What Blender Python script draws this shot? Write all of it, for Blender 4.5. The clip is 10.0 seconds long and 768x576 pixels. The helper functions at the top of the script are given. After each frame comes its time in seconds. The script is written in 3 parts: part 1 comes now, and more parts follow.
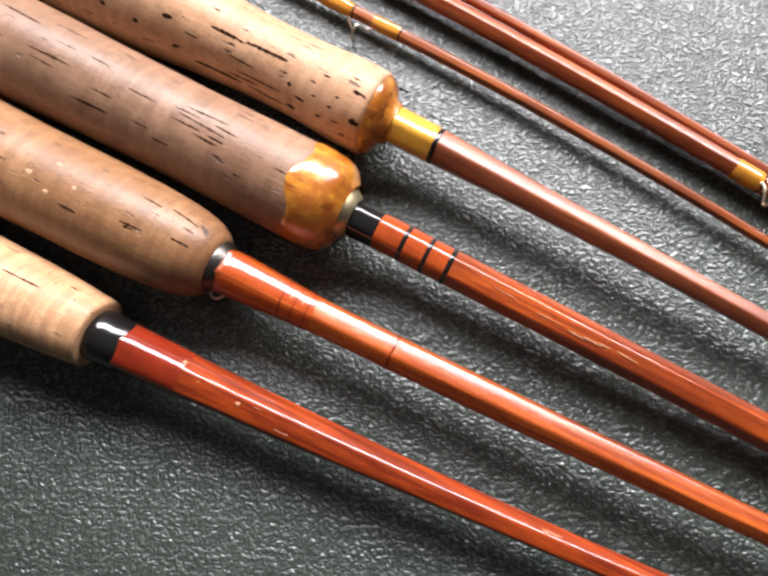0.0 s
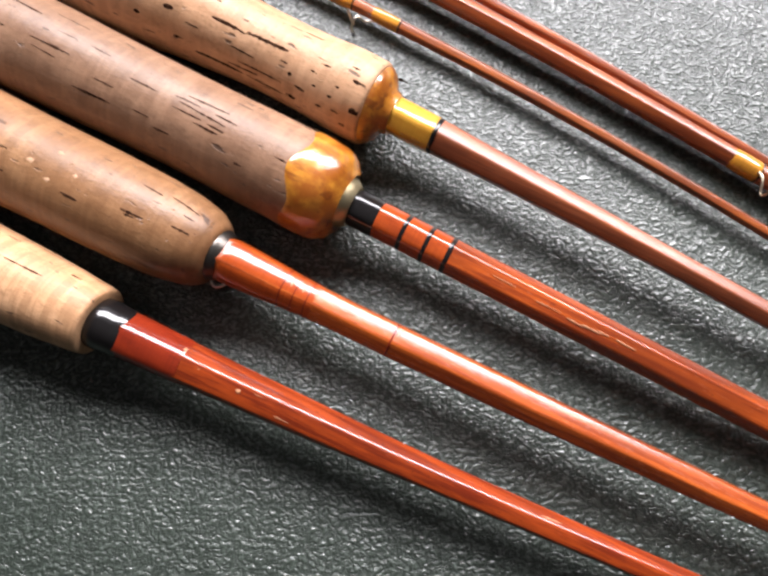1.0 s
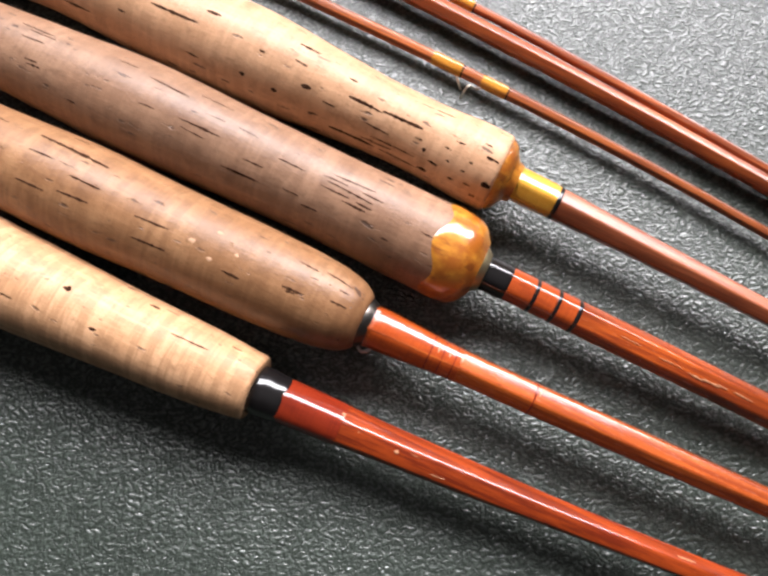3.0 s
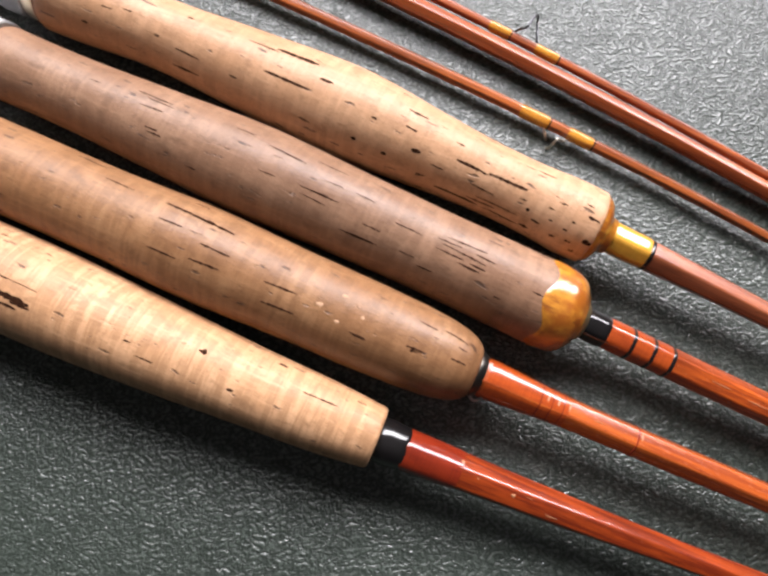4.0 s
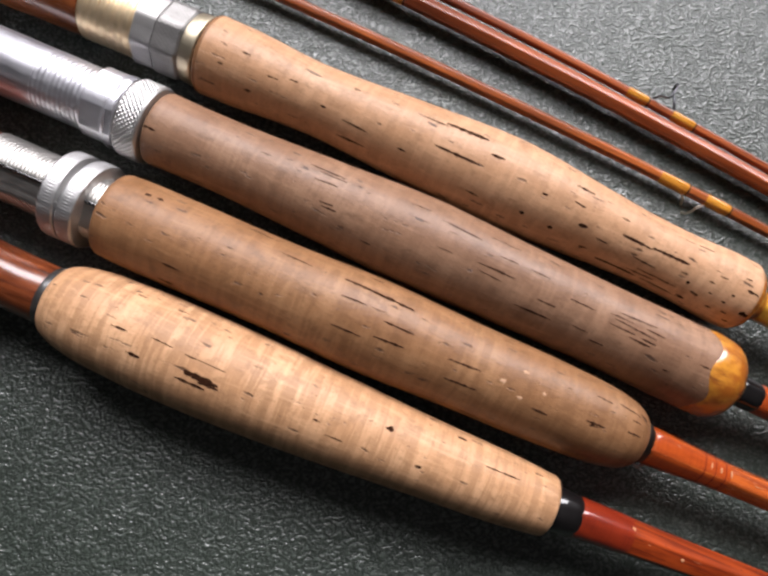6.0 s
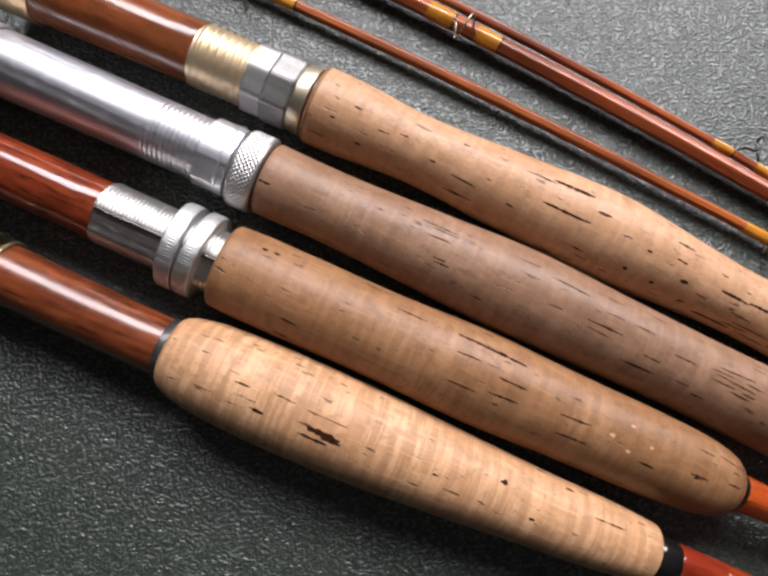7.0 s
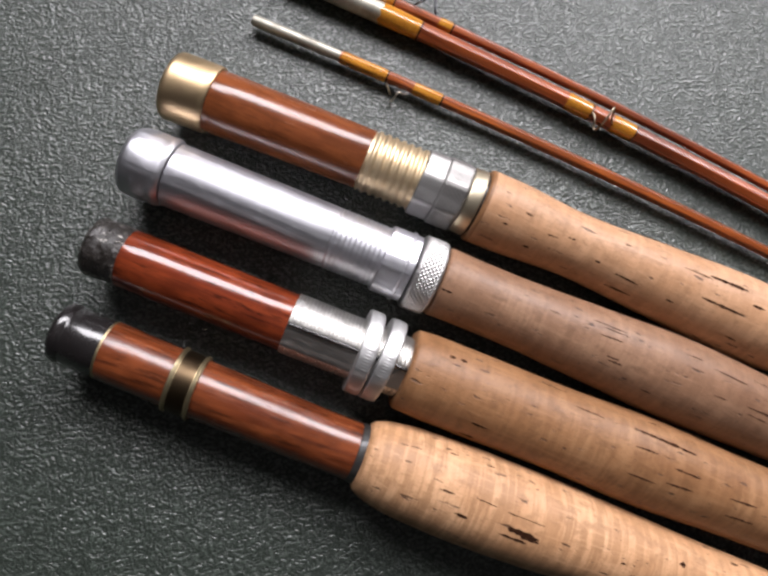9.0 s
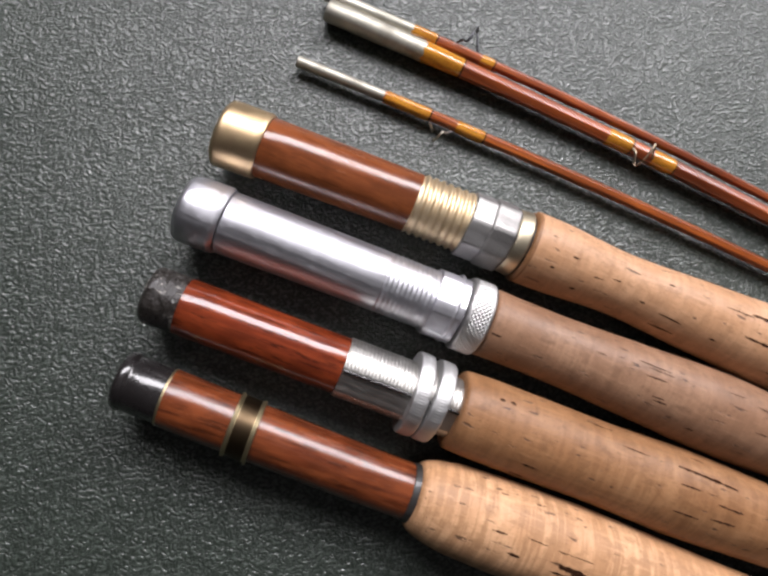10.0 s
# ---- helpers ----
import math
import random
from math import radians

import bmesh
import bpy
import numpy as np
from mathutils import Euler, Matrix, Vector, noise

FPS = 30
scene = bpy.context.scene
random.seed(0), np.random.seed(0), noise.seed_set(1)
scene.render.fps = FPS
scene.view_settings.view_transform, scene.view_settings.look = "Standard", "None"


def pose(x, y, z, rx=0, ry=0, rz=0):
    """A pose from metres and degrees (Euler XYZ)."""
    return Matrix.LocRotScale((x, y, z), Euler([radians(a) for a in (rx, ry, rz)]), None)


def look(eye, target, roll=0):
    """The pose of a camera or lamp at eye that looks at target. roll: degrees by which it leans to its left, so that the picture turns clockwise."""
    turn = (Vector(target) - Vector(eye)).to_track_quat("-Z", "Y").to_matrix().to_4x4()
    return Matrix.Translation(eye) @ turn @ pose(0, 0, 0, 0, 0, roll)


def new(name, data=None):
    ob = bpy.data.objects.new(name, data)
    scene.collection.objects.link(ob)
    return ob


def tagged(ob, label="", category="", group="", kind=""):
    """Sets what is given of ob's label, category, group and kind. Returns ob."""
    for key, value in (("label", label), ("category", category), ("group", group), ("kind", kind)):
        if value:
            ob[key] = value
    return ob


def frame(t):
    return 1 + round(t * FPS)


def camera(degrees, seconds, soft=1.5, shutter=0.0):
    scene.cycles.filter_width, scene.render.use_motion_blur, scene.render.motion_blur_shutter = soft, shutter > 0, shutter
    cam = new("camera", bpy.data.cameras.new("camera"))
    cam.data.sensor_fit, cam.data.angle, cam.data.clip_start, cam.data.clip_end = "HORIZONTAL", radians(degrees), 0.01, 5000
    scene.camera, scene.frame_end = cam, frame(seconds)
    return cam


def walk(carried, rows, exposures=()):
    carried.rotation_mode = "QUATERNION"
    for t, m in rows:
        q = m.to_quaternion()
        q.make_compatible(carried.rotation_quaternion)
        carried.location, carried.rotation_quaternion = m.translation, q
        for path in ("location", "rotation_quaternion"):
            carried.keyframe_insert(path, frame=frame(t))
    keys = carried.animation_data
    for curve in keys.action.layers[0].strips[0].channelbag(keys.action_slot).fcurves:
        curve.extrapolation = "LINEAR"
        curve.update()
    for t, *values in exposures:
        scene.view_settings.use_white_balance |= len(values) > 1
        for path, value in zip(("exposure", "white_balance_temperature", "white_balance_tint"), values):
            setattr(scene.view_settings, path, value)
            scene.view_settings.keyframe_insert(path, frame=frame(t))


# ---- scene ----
cam = camera(66.74, 10.0, soft=2.8)
ROWS = [
    (0, (0.01024, 0.00750, 0.12766), (0.00461, 0.03835, -0.01903), -10.62),
    (0.5, (0.01075, 0.00693, 0.12728), (0.00416, 0.03743, -0.01944), -12.53),
    (1, (0.01011, 0.00464, 0.12760), (0.00468, 0.03602, -0.01898), -10.12),
    (1.5, (0.00945, 0.00320, 0.12795), (0.00305, 0.03525, -0.01845), -11.22),
    (2, (0.00316, 0.00696, 0.12990), (-0.00199, 0.03827, -0.01671), -9.19),
    (2.5, (-0.01009, 0.01221, 0.13533), (-0.01272, 0.04297, -0.01146), -5.37),
    (2.7, (-0.01631, 0.01503, 0.13712), (-0.01752, 0.04502, -0.00985), -3.35),
    (3.8, (-0.04387, 0.03204, 0.15098), (-0.04277, 0.05658, 0.00301), -0.57),
    (4, (-0.05184, 0.03634, 0.15198), (-0.04888, 0.05954, 0.00382), 4.24),
    (4.5, (-0.06634, 0.04290, 0.14952), (-0.06083, 0.06491, 0.00125), 10.91),
    (5, (-0.07450, 0.04444, 0.15021), (-0.06791, 0.06601, 0.00191), 13.32),
    (5.5, (-0.08452, 0.05081, 0.15294), (-0.07657, 0.07164, 0.00460), 17.44),
    (6.8, (-0.12299, 0.07093, 0.15816), (-0.10983, 0.08984, 0.00994), 31.83),
    (7, (-0.12818, 0.07445, 0.15826), (-0.11454, 0.09256, 0.00998), 34.12),
    (7.5, (-0.13949, 0.07939, 0.15888), (-0.12427, 0.09654, 0.01065), 38.00),
    (8, (-0.15402, 0.08638, 0.15949), (-0.13652, 0.10228, 0.01137), 43.84),
    (8.5, (-0.16797, 0.09698, 0.16138), (-0.14844, 0.11194, 0.01341), 48.35),
    (9, (-0.17879, 0.10780, 0.16256), (-0.15788, 0.12074, 0.01459), 53.23),
    (9.5, (-0.18242, 0.12085, 0.16410), (-0.16265, 0.13083, 0.01574), 57.85),
    (10, (-0.19038, 0.12472, 0.16515), (-0.17006, 0.13313, 0.01677), 61.89),
]
EXPOSURES = [(0.0, 0.38), (2.5, 0.40), (4.5, 0.0), (5.5, -0.24), (8.0, -0.38), (10.0, -0.46)]
walk(cam, [(t, look(eye, target, roll)) for t, eye, target, roll in ROWS], EXPOSURES)

# ---- world and light: one wide window of a closed room ----
world = bpy.data.worlds.new("sky")
scene.world = world
world.use_nodes = True
wn = world.node_tree
sky = wn.nodes.new("ShaderNodeTexSky")
sky.sky_type, sky.sun_disc = "NISHITA", False
sky.sun_elevation, sky.sun_rotation = radians(40), radians(45)
wn.nodes["Background"].inputs[1].default_value = 0.08
wn.links.new(sky.outputs[0], wn.nodes["Background"].inputs[0])

WIN_X, WIN_Z, WIN_Y = (-0.46, 1.02), (0.40, 0.92), 0.64
lamp = bpy.data.lights.new("window_daylight", "AREA")
lamp.shape, lamp.size, lamp.size_y = "RECTANGLE", WIN_X[1] - WIN_X[0], WIN_Z[1] - WIN_Z[0]
lamp.energy, lamp.color = 58.0, (0.988, 0.953, 0.997)
new("window_daylight", lamp).matrix_world = look(((WIN_X[0] + WIN_X[1]) / 2, WIN_Y + 0.06, (WIN_Z[0] + WIN_Z[1]) / 2),
                                                 ((WIN_X[0] + WIN_X[1]) / 2, 0.0, (WIN_Z[0] + WIN_Z[1]) / 2))


# ---- materials ----
class Nodes:
    """A node material with a Principled shader and short ways to add to it."""

    def __init__(self, name, rough=0.5, metal=0.0, coat=0.0, coat_rough=0.05, spec=0.5):
        self.mat = bpy.data.materials.new(name)
        self.mat.use_nodes = True
        self.t = self.mat.node_tree
        self.p = self.t.nodes["Principled BSDF"]
        self.put("Roughness", rough), self.put("Metallic", metal)
        self.put("Coat Weight", coat), self.put("Coat Roughness", coat_rough), self.put("Specular IOR Level", spec)
        self.coord = self.t.nodes.new("ShaderNodeTexCoord").outputs["Object"]

    def put(self, socket, value):
        if isinstance(value, bpy.types.NodeSocket):
            self.t.links.new(value, self.p.inputs[socket])
        else:
            self.p.inputs[socket].default_value = value

    def link(self, node, **values):
        for key, value in values.items():
            socket = node.inputs[int(key[1:])] if key[0] == "i" and key[1:].isdigit() else node.inputs[key]
            if isinstance(value, bpy.types.NodeSocket):
                self.t.links.new(value, socket)
            else:
                socket.default_value = value
        return node

    def noise(self, scale, stretch=(1, 1, 1), detail=3.0, rough=0.55, shift=0.0):
        m = self.link(self.t.nodes.new("ShaderNodeMapping"), Vector=self.coord)
        m.inputs["Scale"].default_value = [scale * a for a in stretch]
        m.inputs["Location"].default_value = (shift, shift * 0.7, shift * 1.3)
        n = self.link(self.t.nodes.new("ShaderNodeTexNoise"), Vector=m.outputs[0], Scale=1.0, Detail=detail, Roughness=rough)
        return n.outputs["Fac"]

    def step(self, fac, low, high, a=0.0, b=1.0):
        n = self.t.nodes.new("ShaderNodeMapRange")
        n.interpolation_type = "SMOOTHSTEP"
        for k, v in enumerate((fac, low, high, a, b)):
            self.link(n, **{f"i{k}": v})
        return n.outputs[0]

    def math(self, op, a, b):
        n = self.t.nodes.new("ShaderNodeMath")
        n.operation = op
        return self.link(n, i0=a, i1=b).outputs[0]

    def mix(self, fac, a, b, kind="MIX"):
        n = self.t.nodes.new("ShaderNodeMix")
        n.data_type, n.blend_type = "RGBA", kind
        for k, v in ((0, fac), (6, a), (7, b)):
            if isinstance(v, bpy.types.NodeSocket):
                self.t.links.new(v, n.inputs[k])
            else:
                n.inputs[k].default_value = v if k == 0 else (*v, 1.0)
        return n.outputs[2]

    def chance(self):
        return self.t.nodes.new("ShaderNodeObjectInfo").outputs["Random"]

    def bump(self, height, strength, distance):
        n = self.t.nodes.new("ShaderNodeBump")
        self.link(n, Height=height, Strength=strength, Distance=distance)
        self.put("Normal", n.outputs[0])


def cork(name, light, dark, pore, bands, dirt, shift, gloss=0.46):
    """Cork: mottling, fine growth bands across the axis, pores along it, and a tint of its own for each ring."""
    m = Nodes(name, rough=0.58, spec=0.4)
    blotch = m.noise(75, (0.8, 1, 1), 5, 0.65, shift)
    col = m.mix(m.step(blotch, 0.3, 0.7), light, dark)
    band = m.noise(1, (520, 50, 50), 4, 0.6, shift + 3)
    col = m.mix(m.math("MULTIPLY", m.step(band, 0.44, 0.58), bands), col, [c * 0.72 for c in dark])
    col = m.mix(m.math("MULTIPLY", m.step(band, 0.44, 0.30), bands * 0.5), col, [min(1.0, c * 1.22) for c in light])
    col = m.mix(m.math("MULTIPLY", m.chance(), 0.42), col, dark)
    mottle = m.noise(330, (0.7, 1, 1), 5, 0.7, shift + 21)
    col = m.mix(m.step(mottle, 0.47, 0.68, 0.0, 0.6), col, [c * 0.62 for c in dark])
    fibre = m.noise(1, (70, 800, 800), 3, 0.6, shift + 31)
    col = m.mix(m.step(fibre, 0.52, 0.72, 0.0, 0.3), col, [min(1.0, c * 1.25) for c in light])
    grime = m.noise(26, (0.5, 1, 1), 6, 0.7, shift + 9)
    col = m.mix(m.math("MULTIPLY", m.step(grime, 0.40, 0.66), dirt), col, [dark[0] * 0.5, dark[1] * 0.48, dark[2] * 0.5])
    fine = m.noise(1500, (0.6, 1, 1), 3, 0.65, shift)
    col = m.mix(m.step(fine, 0.54, 0.74, 0.0, 0.45), col, [c * 0.5 for c in dark])
    dash = m.noise(1, (170, 850, 850), 2, 0.5, shift + 17)
    dots = m.step(dash, 0.672, 0.72)
    col = m.mix(m.math("MULTIPLY", dots, 0.8), col, pore)
    m.put("Base Color", col)
    m.put("Roughness", m.step(grime, 0.3, 0.75, 0.54, gloss - 0.02))
    deep = m.math("SUBTRACT", m.math("MULTIPLY", m.math("ADD", fine, m.math("MULTIPLY", mottle, 1.4)), 0.5), dots)
    m.bump(m.math("ADD", deep, m.math("MULTIPLY", band, 0.7)), 0.55, 0.00022)
    return m.mat


def cane(name, light, dark, coat_rough=0.06, shift=0.0):
    """Varnished split cane: long fibres, warm patches, a glossy coat with specks, scuffs and faint ripples."""
    m = Nodes(name, rough=0.4, coat=1.0, coat_rough=coat_rough, spec=0.12)
    fibre = m.noise(1, (22, 950, 950), 5, 0.7, shift)
    patch = m.noise(60, (0.3, 1, 1), 4, 0.6, shift + 2)
    col = m.mix(m.step(fibre, 0.39, 0.61), light, dark)
    col = m.mix(m.step(patch, 0.4, 0.68, 0.0, 0.75), col, [c * 0.55 for c in dark])
    speck = m.noise(1, (900, 1300, 1300), 2, 0.5, shift + 8)
    col = m.mix(m.step(speck, 0.70, 0.76, 0.0, 0.6), col, [c * 0.25 for c in dark])
    scuff = m.noise(1, (260, 1500, 1500), 4, 0.75, shift + 5)
    m.put("Base Color", col)
    m.put("Coat Roughness", m.step(scuff, 0.5, 0.72, coat_rough, coat_rough + 0.25))
    n = m.t.nodes.new("ShaderNodeBump")
    m.link(n, Height=m.math("ADD", m.noise(420, (0.4, 1, 1), 2), m.math("MULTIPLY", scuff, 0.4)), Strength=0.25, Distance=0.0002)
    m.put("Coat Normal", n.outputs[0])
    m.bump(fibre, 0.1, 0.00005)
    return m.mat


def wood(name, light, dark, streak, shift=0.0, rough=0.3, mottle=0.5, gloss=0.07):
    """Polished hardwood with dark pores along the axis."""
    m = Nodes(name, rough=rough, coat=1.0, coat_rough=0.1, spec=0.12)
    w = m.noise(1, (38, 420, 420), 4, 0.6, shift)
    col = m.mix(m.step(w, 0.3, 0.7), light, dark)
    cloud = m.noise(160, (0.5, 1, 1), 4, 0.65, shift + 7)
    col = m.mix(m.step(cloud, 0.42, 0.64, 0.0, mottle), col, [c * 0.4 for c in dark])
    pores = m.noise(1, (80, 800, 800), 4, 0.7, shift + 4)
    col = m.mix(m.step(pores, 0.53, 0.64, 0.0, streak), col, [c * 0.22 for c in dark])
    m.put("Base Color", col)
    n = m.t.nodes.new("ShaderNodeBump")
    m.put("Coat Roughness", m.step(m.noise(1, (60, 500, 500), 4, 0.7, shift + 12), 0.4, 0.7, gloss, gloss + 0.17))
    m.link(n, Height=m.noise(260, (0.3, 1, 1), 3), Strength=0.14, Distance=0.0002)
    m.put("Coat Normal", n.outputs[0])
    m.bump(pores, 0.12, 0.00008)
    return m.mat


def metal(name, colour, rough, scratch=0.15, stretch=(900, 60, 60), dull=0.0):
    """Turned metal: fine lathe lines, cloudy tarnish."""
    m = Nodes(name, rough=rough, metal=1.0)
    lines = m.noise(1, stretch, 3, 0.6)
    cloud = m.noise(120, (1, 1, 1), 4, 0.6, 2.0)
    m.put("Base Color", m.mix(m.step(cloud, 0.42, 0.75, 0.0, 0.5 + dull), colour, [c * 0.6 for c in colour]))
    m.put("Roughness", m.math("ADD", m.step(cloud, 0.3, 0.8, rough, rough + 0.16), m.math("MULTIPLY", lines, scratch * 0.5)))
    m.bump(lines, scratch, 0.00003)
    return m.mat


def polished(name, colour, rough):
    """Bright drawn tube: long draw marks, small nicks and dull clouds in the gloss."""
    m = Nodes(name, rough=rough, metal=1.0)
    draw = m.noise(1, (14, 700, 700), 4, 0.65)
    cloud = m.noise(110, (0.6, 1, 1), 5, 0.65, 2.0)
    nick = m.noise(1, (420, 900, 900), 4, 0.7, 5.0)
    m.put("Base Color", m.mix(m.step(cloud, 0.4, 0.7, 0.0, 0.5), colour, [c * 0.7 for c in colour]))
    m.put("Roughness", m.math("ADD", m.step(draw, 0.3, 0.7, rough - 0.07, rough + 0.09), m.step(nick, 0.5, 0.7, 0.0, 0.14)))
    m.bump(nick, 0.06, 0.00005)
    return m.mat


def silk(name, light, dark, pitch=5200.0):
    """Varnished thread wound tightly round the cane."""
    m = Nodes(name, rough=0.32, coat=1.0, coat_rough=0.05, spec=0.12)
    turns = m.noise(1, (pitch, 12, 12), 1, 0.4)
    soak = m.noise(1, (140, 620, 620), 4, 0.65)
    col = m.mix(m.step(turns, 0.35, 0.65, 0.0, 0.45), light, dark)
    m.put("Base Color", m.mix(m.step(soak, 0.4, 0.7, 0.0, 0.6), col, dark))
    m.bump(turns, 0.15, 0.00006)
    return m.mat


def plain(name, colour, rough, coat=0.0, vary=0.3, scale=300.0, bumpy=0.1, spec=0.5):
    m = Nodes(name, rough=rough, coat=coat, spec=spec)
    n = m.noise(scale, (1, 1, 1), 4)
    m.put("Base Color", m.mix(m.step(n, 0.3, 0.75), colour, [c * (1 - vary) for c in colour]))
    m.put("Roughness", m.step(n, 0.3, 0.75, rough, min(1.0, rough + 0.12)))
    m.bump(n, bumpy, 0.0002)
    return m.mat


def grained_vinyl():
    """Embossed near-black leathercloth: raised pebbles a millimetre or two across, creases between them, finer grain on top."""
    m = Nodes("grained_leathercloth", rough=0.42, spec=1.0)

    def ridge(scale, stretch, shift):
        n = m.noise(scale, stretch, 2.0, 0.5, shift)
        return m.math("ABSOLUTE", m.math("SUBTRACT", n, 0.5), 0.0)

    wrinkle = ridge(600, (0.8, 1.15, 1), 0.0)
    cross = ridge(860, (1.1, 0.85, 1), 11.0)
    grain = m.noise(2500, (1, 1, 1), 2, 0.6, 3.0)
    fold = m.noise(300, (1, 1, 1), 3, 0.6, 4.0)
    wear = m.noise(9, (1, 1, 1), 4, 0.6, 1.0)
    h = m.math("ADD", m.math("ADD", m.math("MULTIPLY", wrinkle, 2.4), m.math("MULTIPLY", cross, 1.5)),
               m.math("ADD", m.math("MULTIPLY", grain, 0.08), m.math("MULTIPLY", fold, 0.8)))
    # Shade in the creases is put into the colour: grooves darker than pebbles.
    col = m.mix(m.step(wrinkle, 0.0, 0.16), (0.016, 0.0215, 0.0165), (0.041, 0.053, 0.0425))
    col = m.mix(m.step(wear, 0.4, 0.7, 0.0, 0.4), col, (0.041, 0.053, 0.042))
    speck = m.noise(2200, (1, 1, 1), 1, 0.5, 7.0)
    col = m.mix(m.step(speck, 0.64, 0.76, 0.0, 0.25), col, (0.09, 0.096, 0.083))
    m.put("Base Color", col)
    raised = m.math("ADD", wrinkle, m.math("MULTIPLY", cross, 0.5))
    m.put("Specular IOR Level", m.step(raised, 0.0, 0.2, 0.5, 1.2))
    m.put("Roughness", m.step(raised, 0.0, 0.22, 0.44, 0.36))
    m.bump(h, 1.0, 0.00034)
    return m.mat


def varnish():
    """Thick amber varnish: honey-coloured, clouded with brown runs, lumpy under its gloss."""
    m = Nodes("amber_varnish", rough=0.3, coat=1.0, coat_rough=0.06)
    cloud = m.noise(190, (0.8, 1, 1), 4, 0.65, 3.0)
    run = m.noise(1, (120, 520, 520), 3, 0.6, 8.0)
    col = m.mix(m.step(cloud, 0.36, 0.62), (0.52, 0.215, 0.024), (0.30, 0.085, 0.009))
    col = m.mix(m.step(run, 0.52, 0.68, 0.0, 0.75), col, (0.15, 0.035, 0.006))
    m.put("Base Color", col)
    lumps = m.t.nodes.new("ShaderNodeBump")
    m.link(lumps, Height=m.noise(330, (1, 1, 1), 3, 0.55, 5.0), Strength=0.7, Distance=0.0006)
    m.put("Coat Normal", lumps.outputs[0])
    m.bump(cloud, 0.2, 0.0003)
    return m.mat


def chipped_metal():
    """Black-painted metal rubbed through to bright nickel in ragged patches."""
    m = Nodes("chipped_black_metal", rough=0.34)
    chips = m.noise(230, (0.55, 1, 1), 6, 0.72, 2.0)
    bare = m.step(chips, 0.545, 0.60)
    m.put("Base Color", m.mix(bare, (0.020, 0.017, 0.015), (0.50, 0.47, 0.43)))
    m.put("Metallic", bare)
    m.put("Roughness", m.step(m.noise(700, (1, 1, 1), 4, 0.7), 0.3, 0.7, 0.2, 0.5))
    m.bump(m.math("ADD", chips, m.math("MULTIPLY", m.noise(900, (1, 1, 1), 3, 0.6, 6.0), 0.4)), 0.8, 0.0007)
    return m.mat


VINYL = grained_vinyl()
CORK_TAN = cork("tan_cork", (0.60, 0.36, 0.212), (0.455, 0.243, 0.125), (0.045, 0.020, 0.010), 0.38, 0.14, 1.0)
CORK_GREY = cork("grimy_cork", (0.322, 0.188, 0.115), (0.228, 0.120, 0.068), (0.035, 0.018, 0.012), 0.4, 0.45, 5.0, 0.36)
CORK_BROWN = cork("handled_brown_cork", (0.332, 0.178, 0.086), (0.233, 0.109, 0.046), (0.04, 0.018, 0.010), 0.5, 0.45, 9.0, 0.34)
CORK_PALE = cork("pale_cork", (0.59, 0.352, 0.197), (0.44, 0.232, 0.113), (0.05, 0.022, 0.012), 0.75, 0.08, 13.0)
PIT = plain("dark_cork_pit", (0.034, 0.013, 0.006), 0.9, vary=0.5, scale=1500, bumpy=0.4, spec=0.08)
SCAR = plain("pale_cork_scar", (0.52, 0.31, 0.18), 0.7, vary=0.3, scale=1500)
SCRATCH = plain("scratched_varnish", (0.46, 0.20, 0.09), 0.5, vary=0.3, scale=1500)
AMBER = varnish()
CANE_ROSE = cane("rosy_cane", (0.36, 0.105, 0.040), (0.22, 0.055, 0.021), 0.34, 1.0)
CANE_AMBER = cane("amber_cane", (0.42, 0.078, 0.010), (0.19, 0.027, 0.005), 0.12, 4.0)
CANE_COPPER = cane("copper_cane", (0.42, 0.088, 0.013), (0.22, 0.036, 0.007), 0.2, 7.0)
CANE_RED = cane("red_cane", (0.31, 0.046, 0.007), (0.14, 0.016, 0.004), 0.05, 11.0)
CANE_TIP = cane("tip_cane", (0.41, 0.105, 0.017), (0.20, 0.042, 0.008), 0.28, 15.0)
CANE_MID = cane("middle_cane", (0.37, 0.087, 0.020), (0.19, 0.037, 0.010), 0.30, 19.0)
WALNUT = wood("brown_lacquered_wood", (0.23, 0.066, 0.021), (0.16, 0.043, 0.014), 0.3, 2.0, gloss=0.12)
MAHOGANY = wood("red_mahogany", (0.24, 0.044, 0.013), (0.12, 0.019, 0.007), 0.85, 6.0)
ROSEWOOD = wood("rosewood", (0.21, 0.054, 0.017), (0.105, 0.023, 0.008), 0.7, 10.0, gloss=0.19)
BRASS = metal("satin_brass", (0.68, 0.50, 0.30), 0.36, 0.03)
BRASS_DULL = metal("dull_brass", (0.46, 0.38, 0.23), 0.34, dull=0.4)
BRASS_BRIGHT = metal("bright_brass", (0.80, 0.64, 0.42), 0.42, 0.03)
BRASS_PALE = metal("nickelled_brass", (0.62, 0.54, 0.40), 0.34, dull=0.3)
ALUMINIUM = polished("polished_aluminium", (0.66, 0.655, 0.695), 0.43)
STEEL = polished("nickel_silver", (0.54, 0.525, 0.495), 0.41)
FERRULE = metal("grey_ferrule_metal", (0.47, 0.45, 0.385), 0.46, 0.25, dull=0.4)
KNURL = polished("knurled_metal", (0.52, 0.51, 0.50), 0.46)
NUT_GREY = polished("dull_grey_nickel", (0.31, 0.30, 0.29), 0.56)
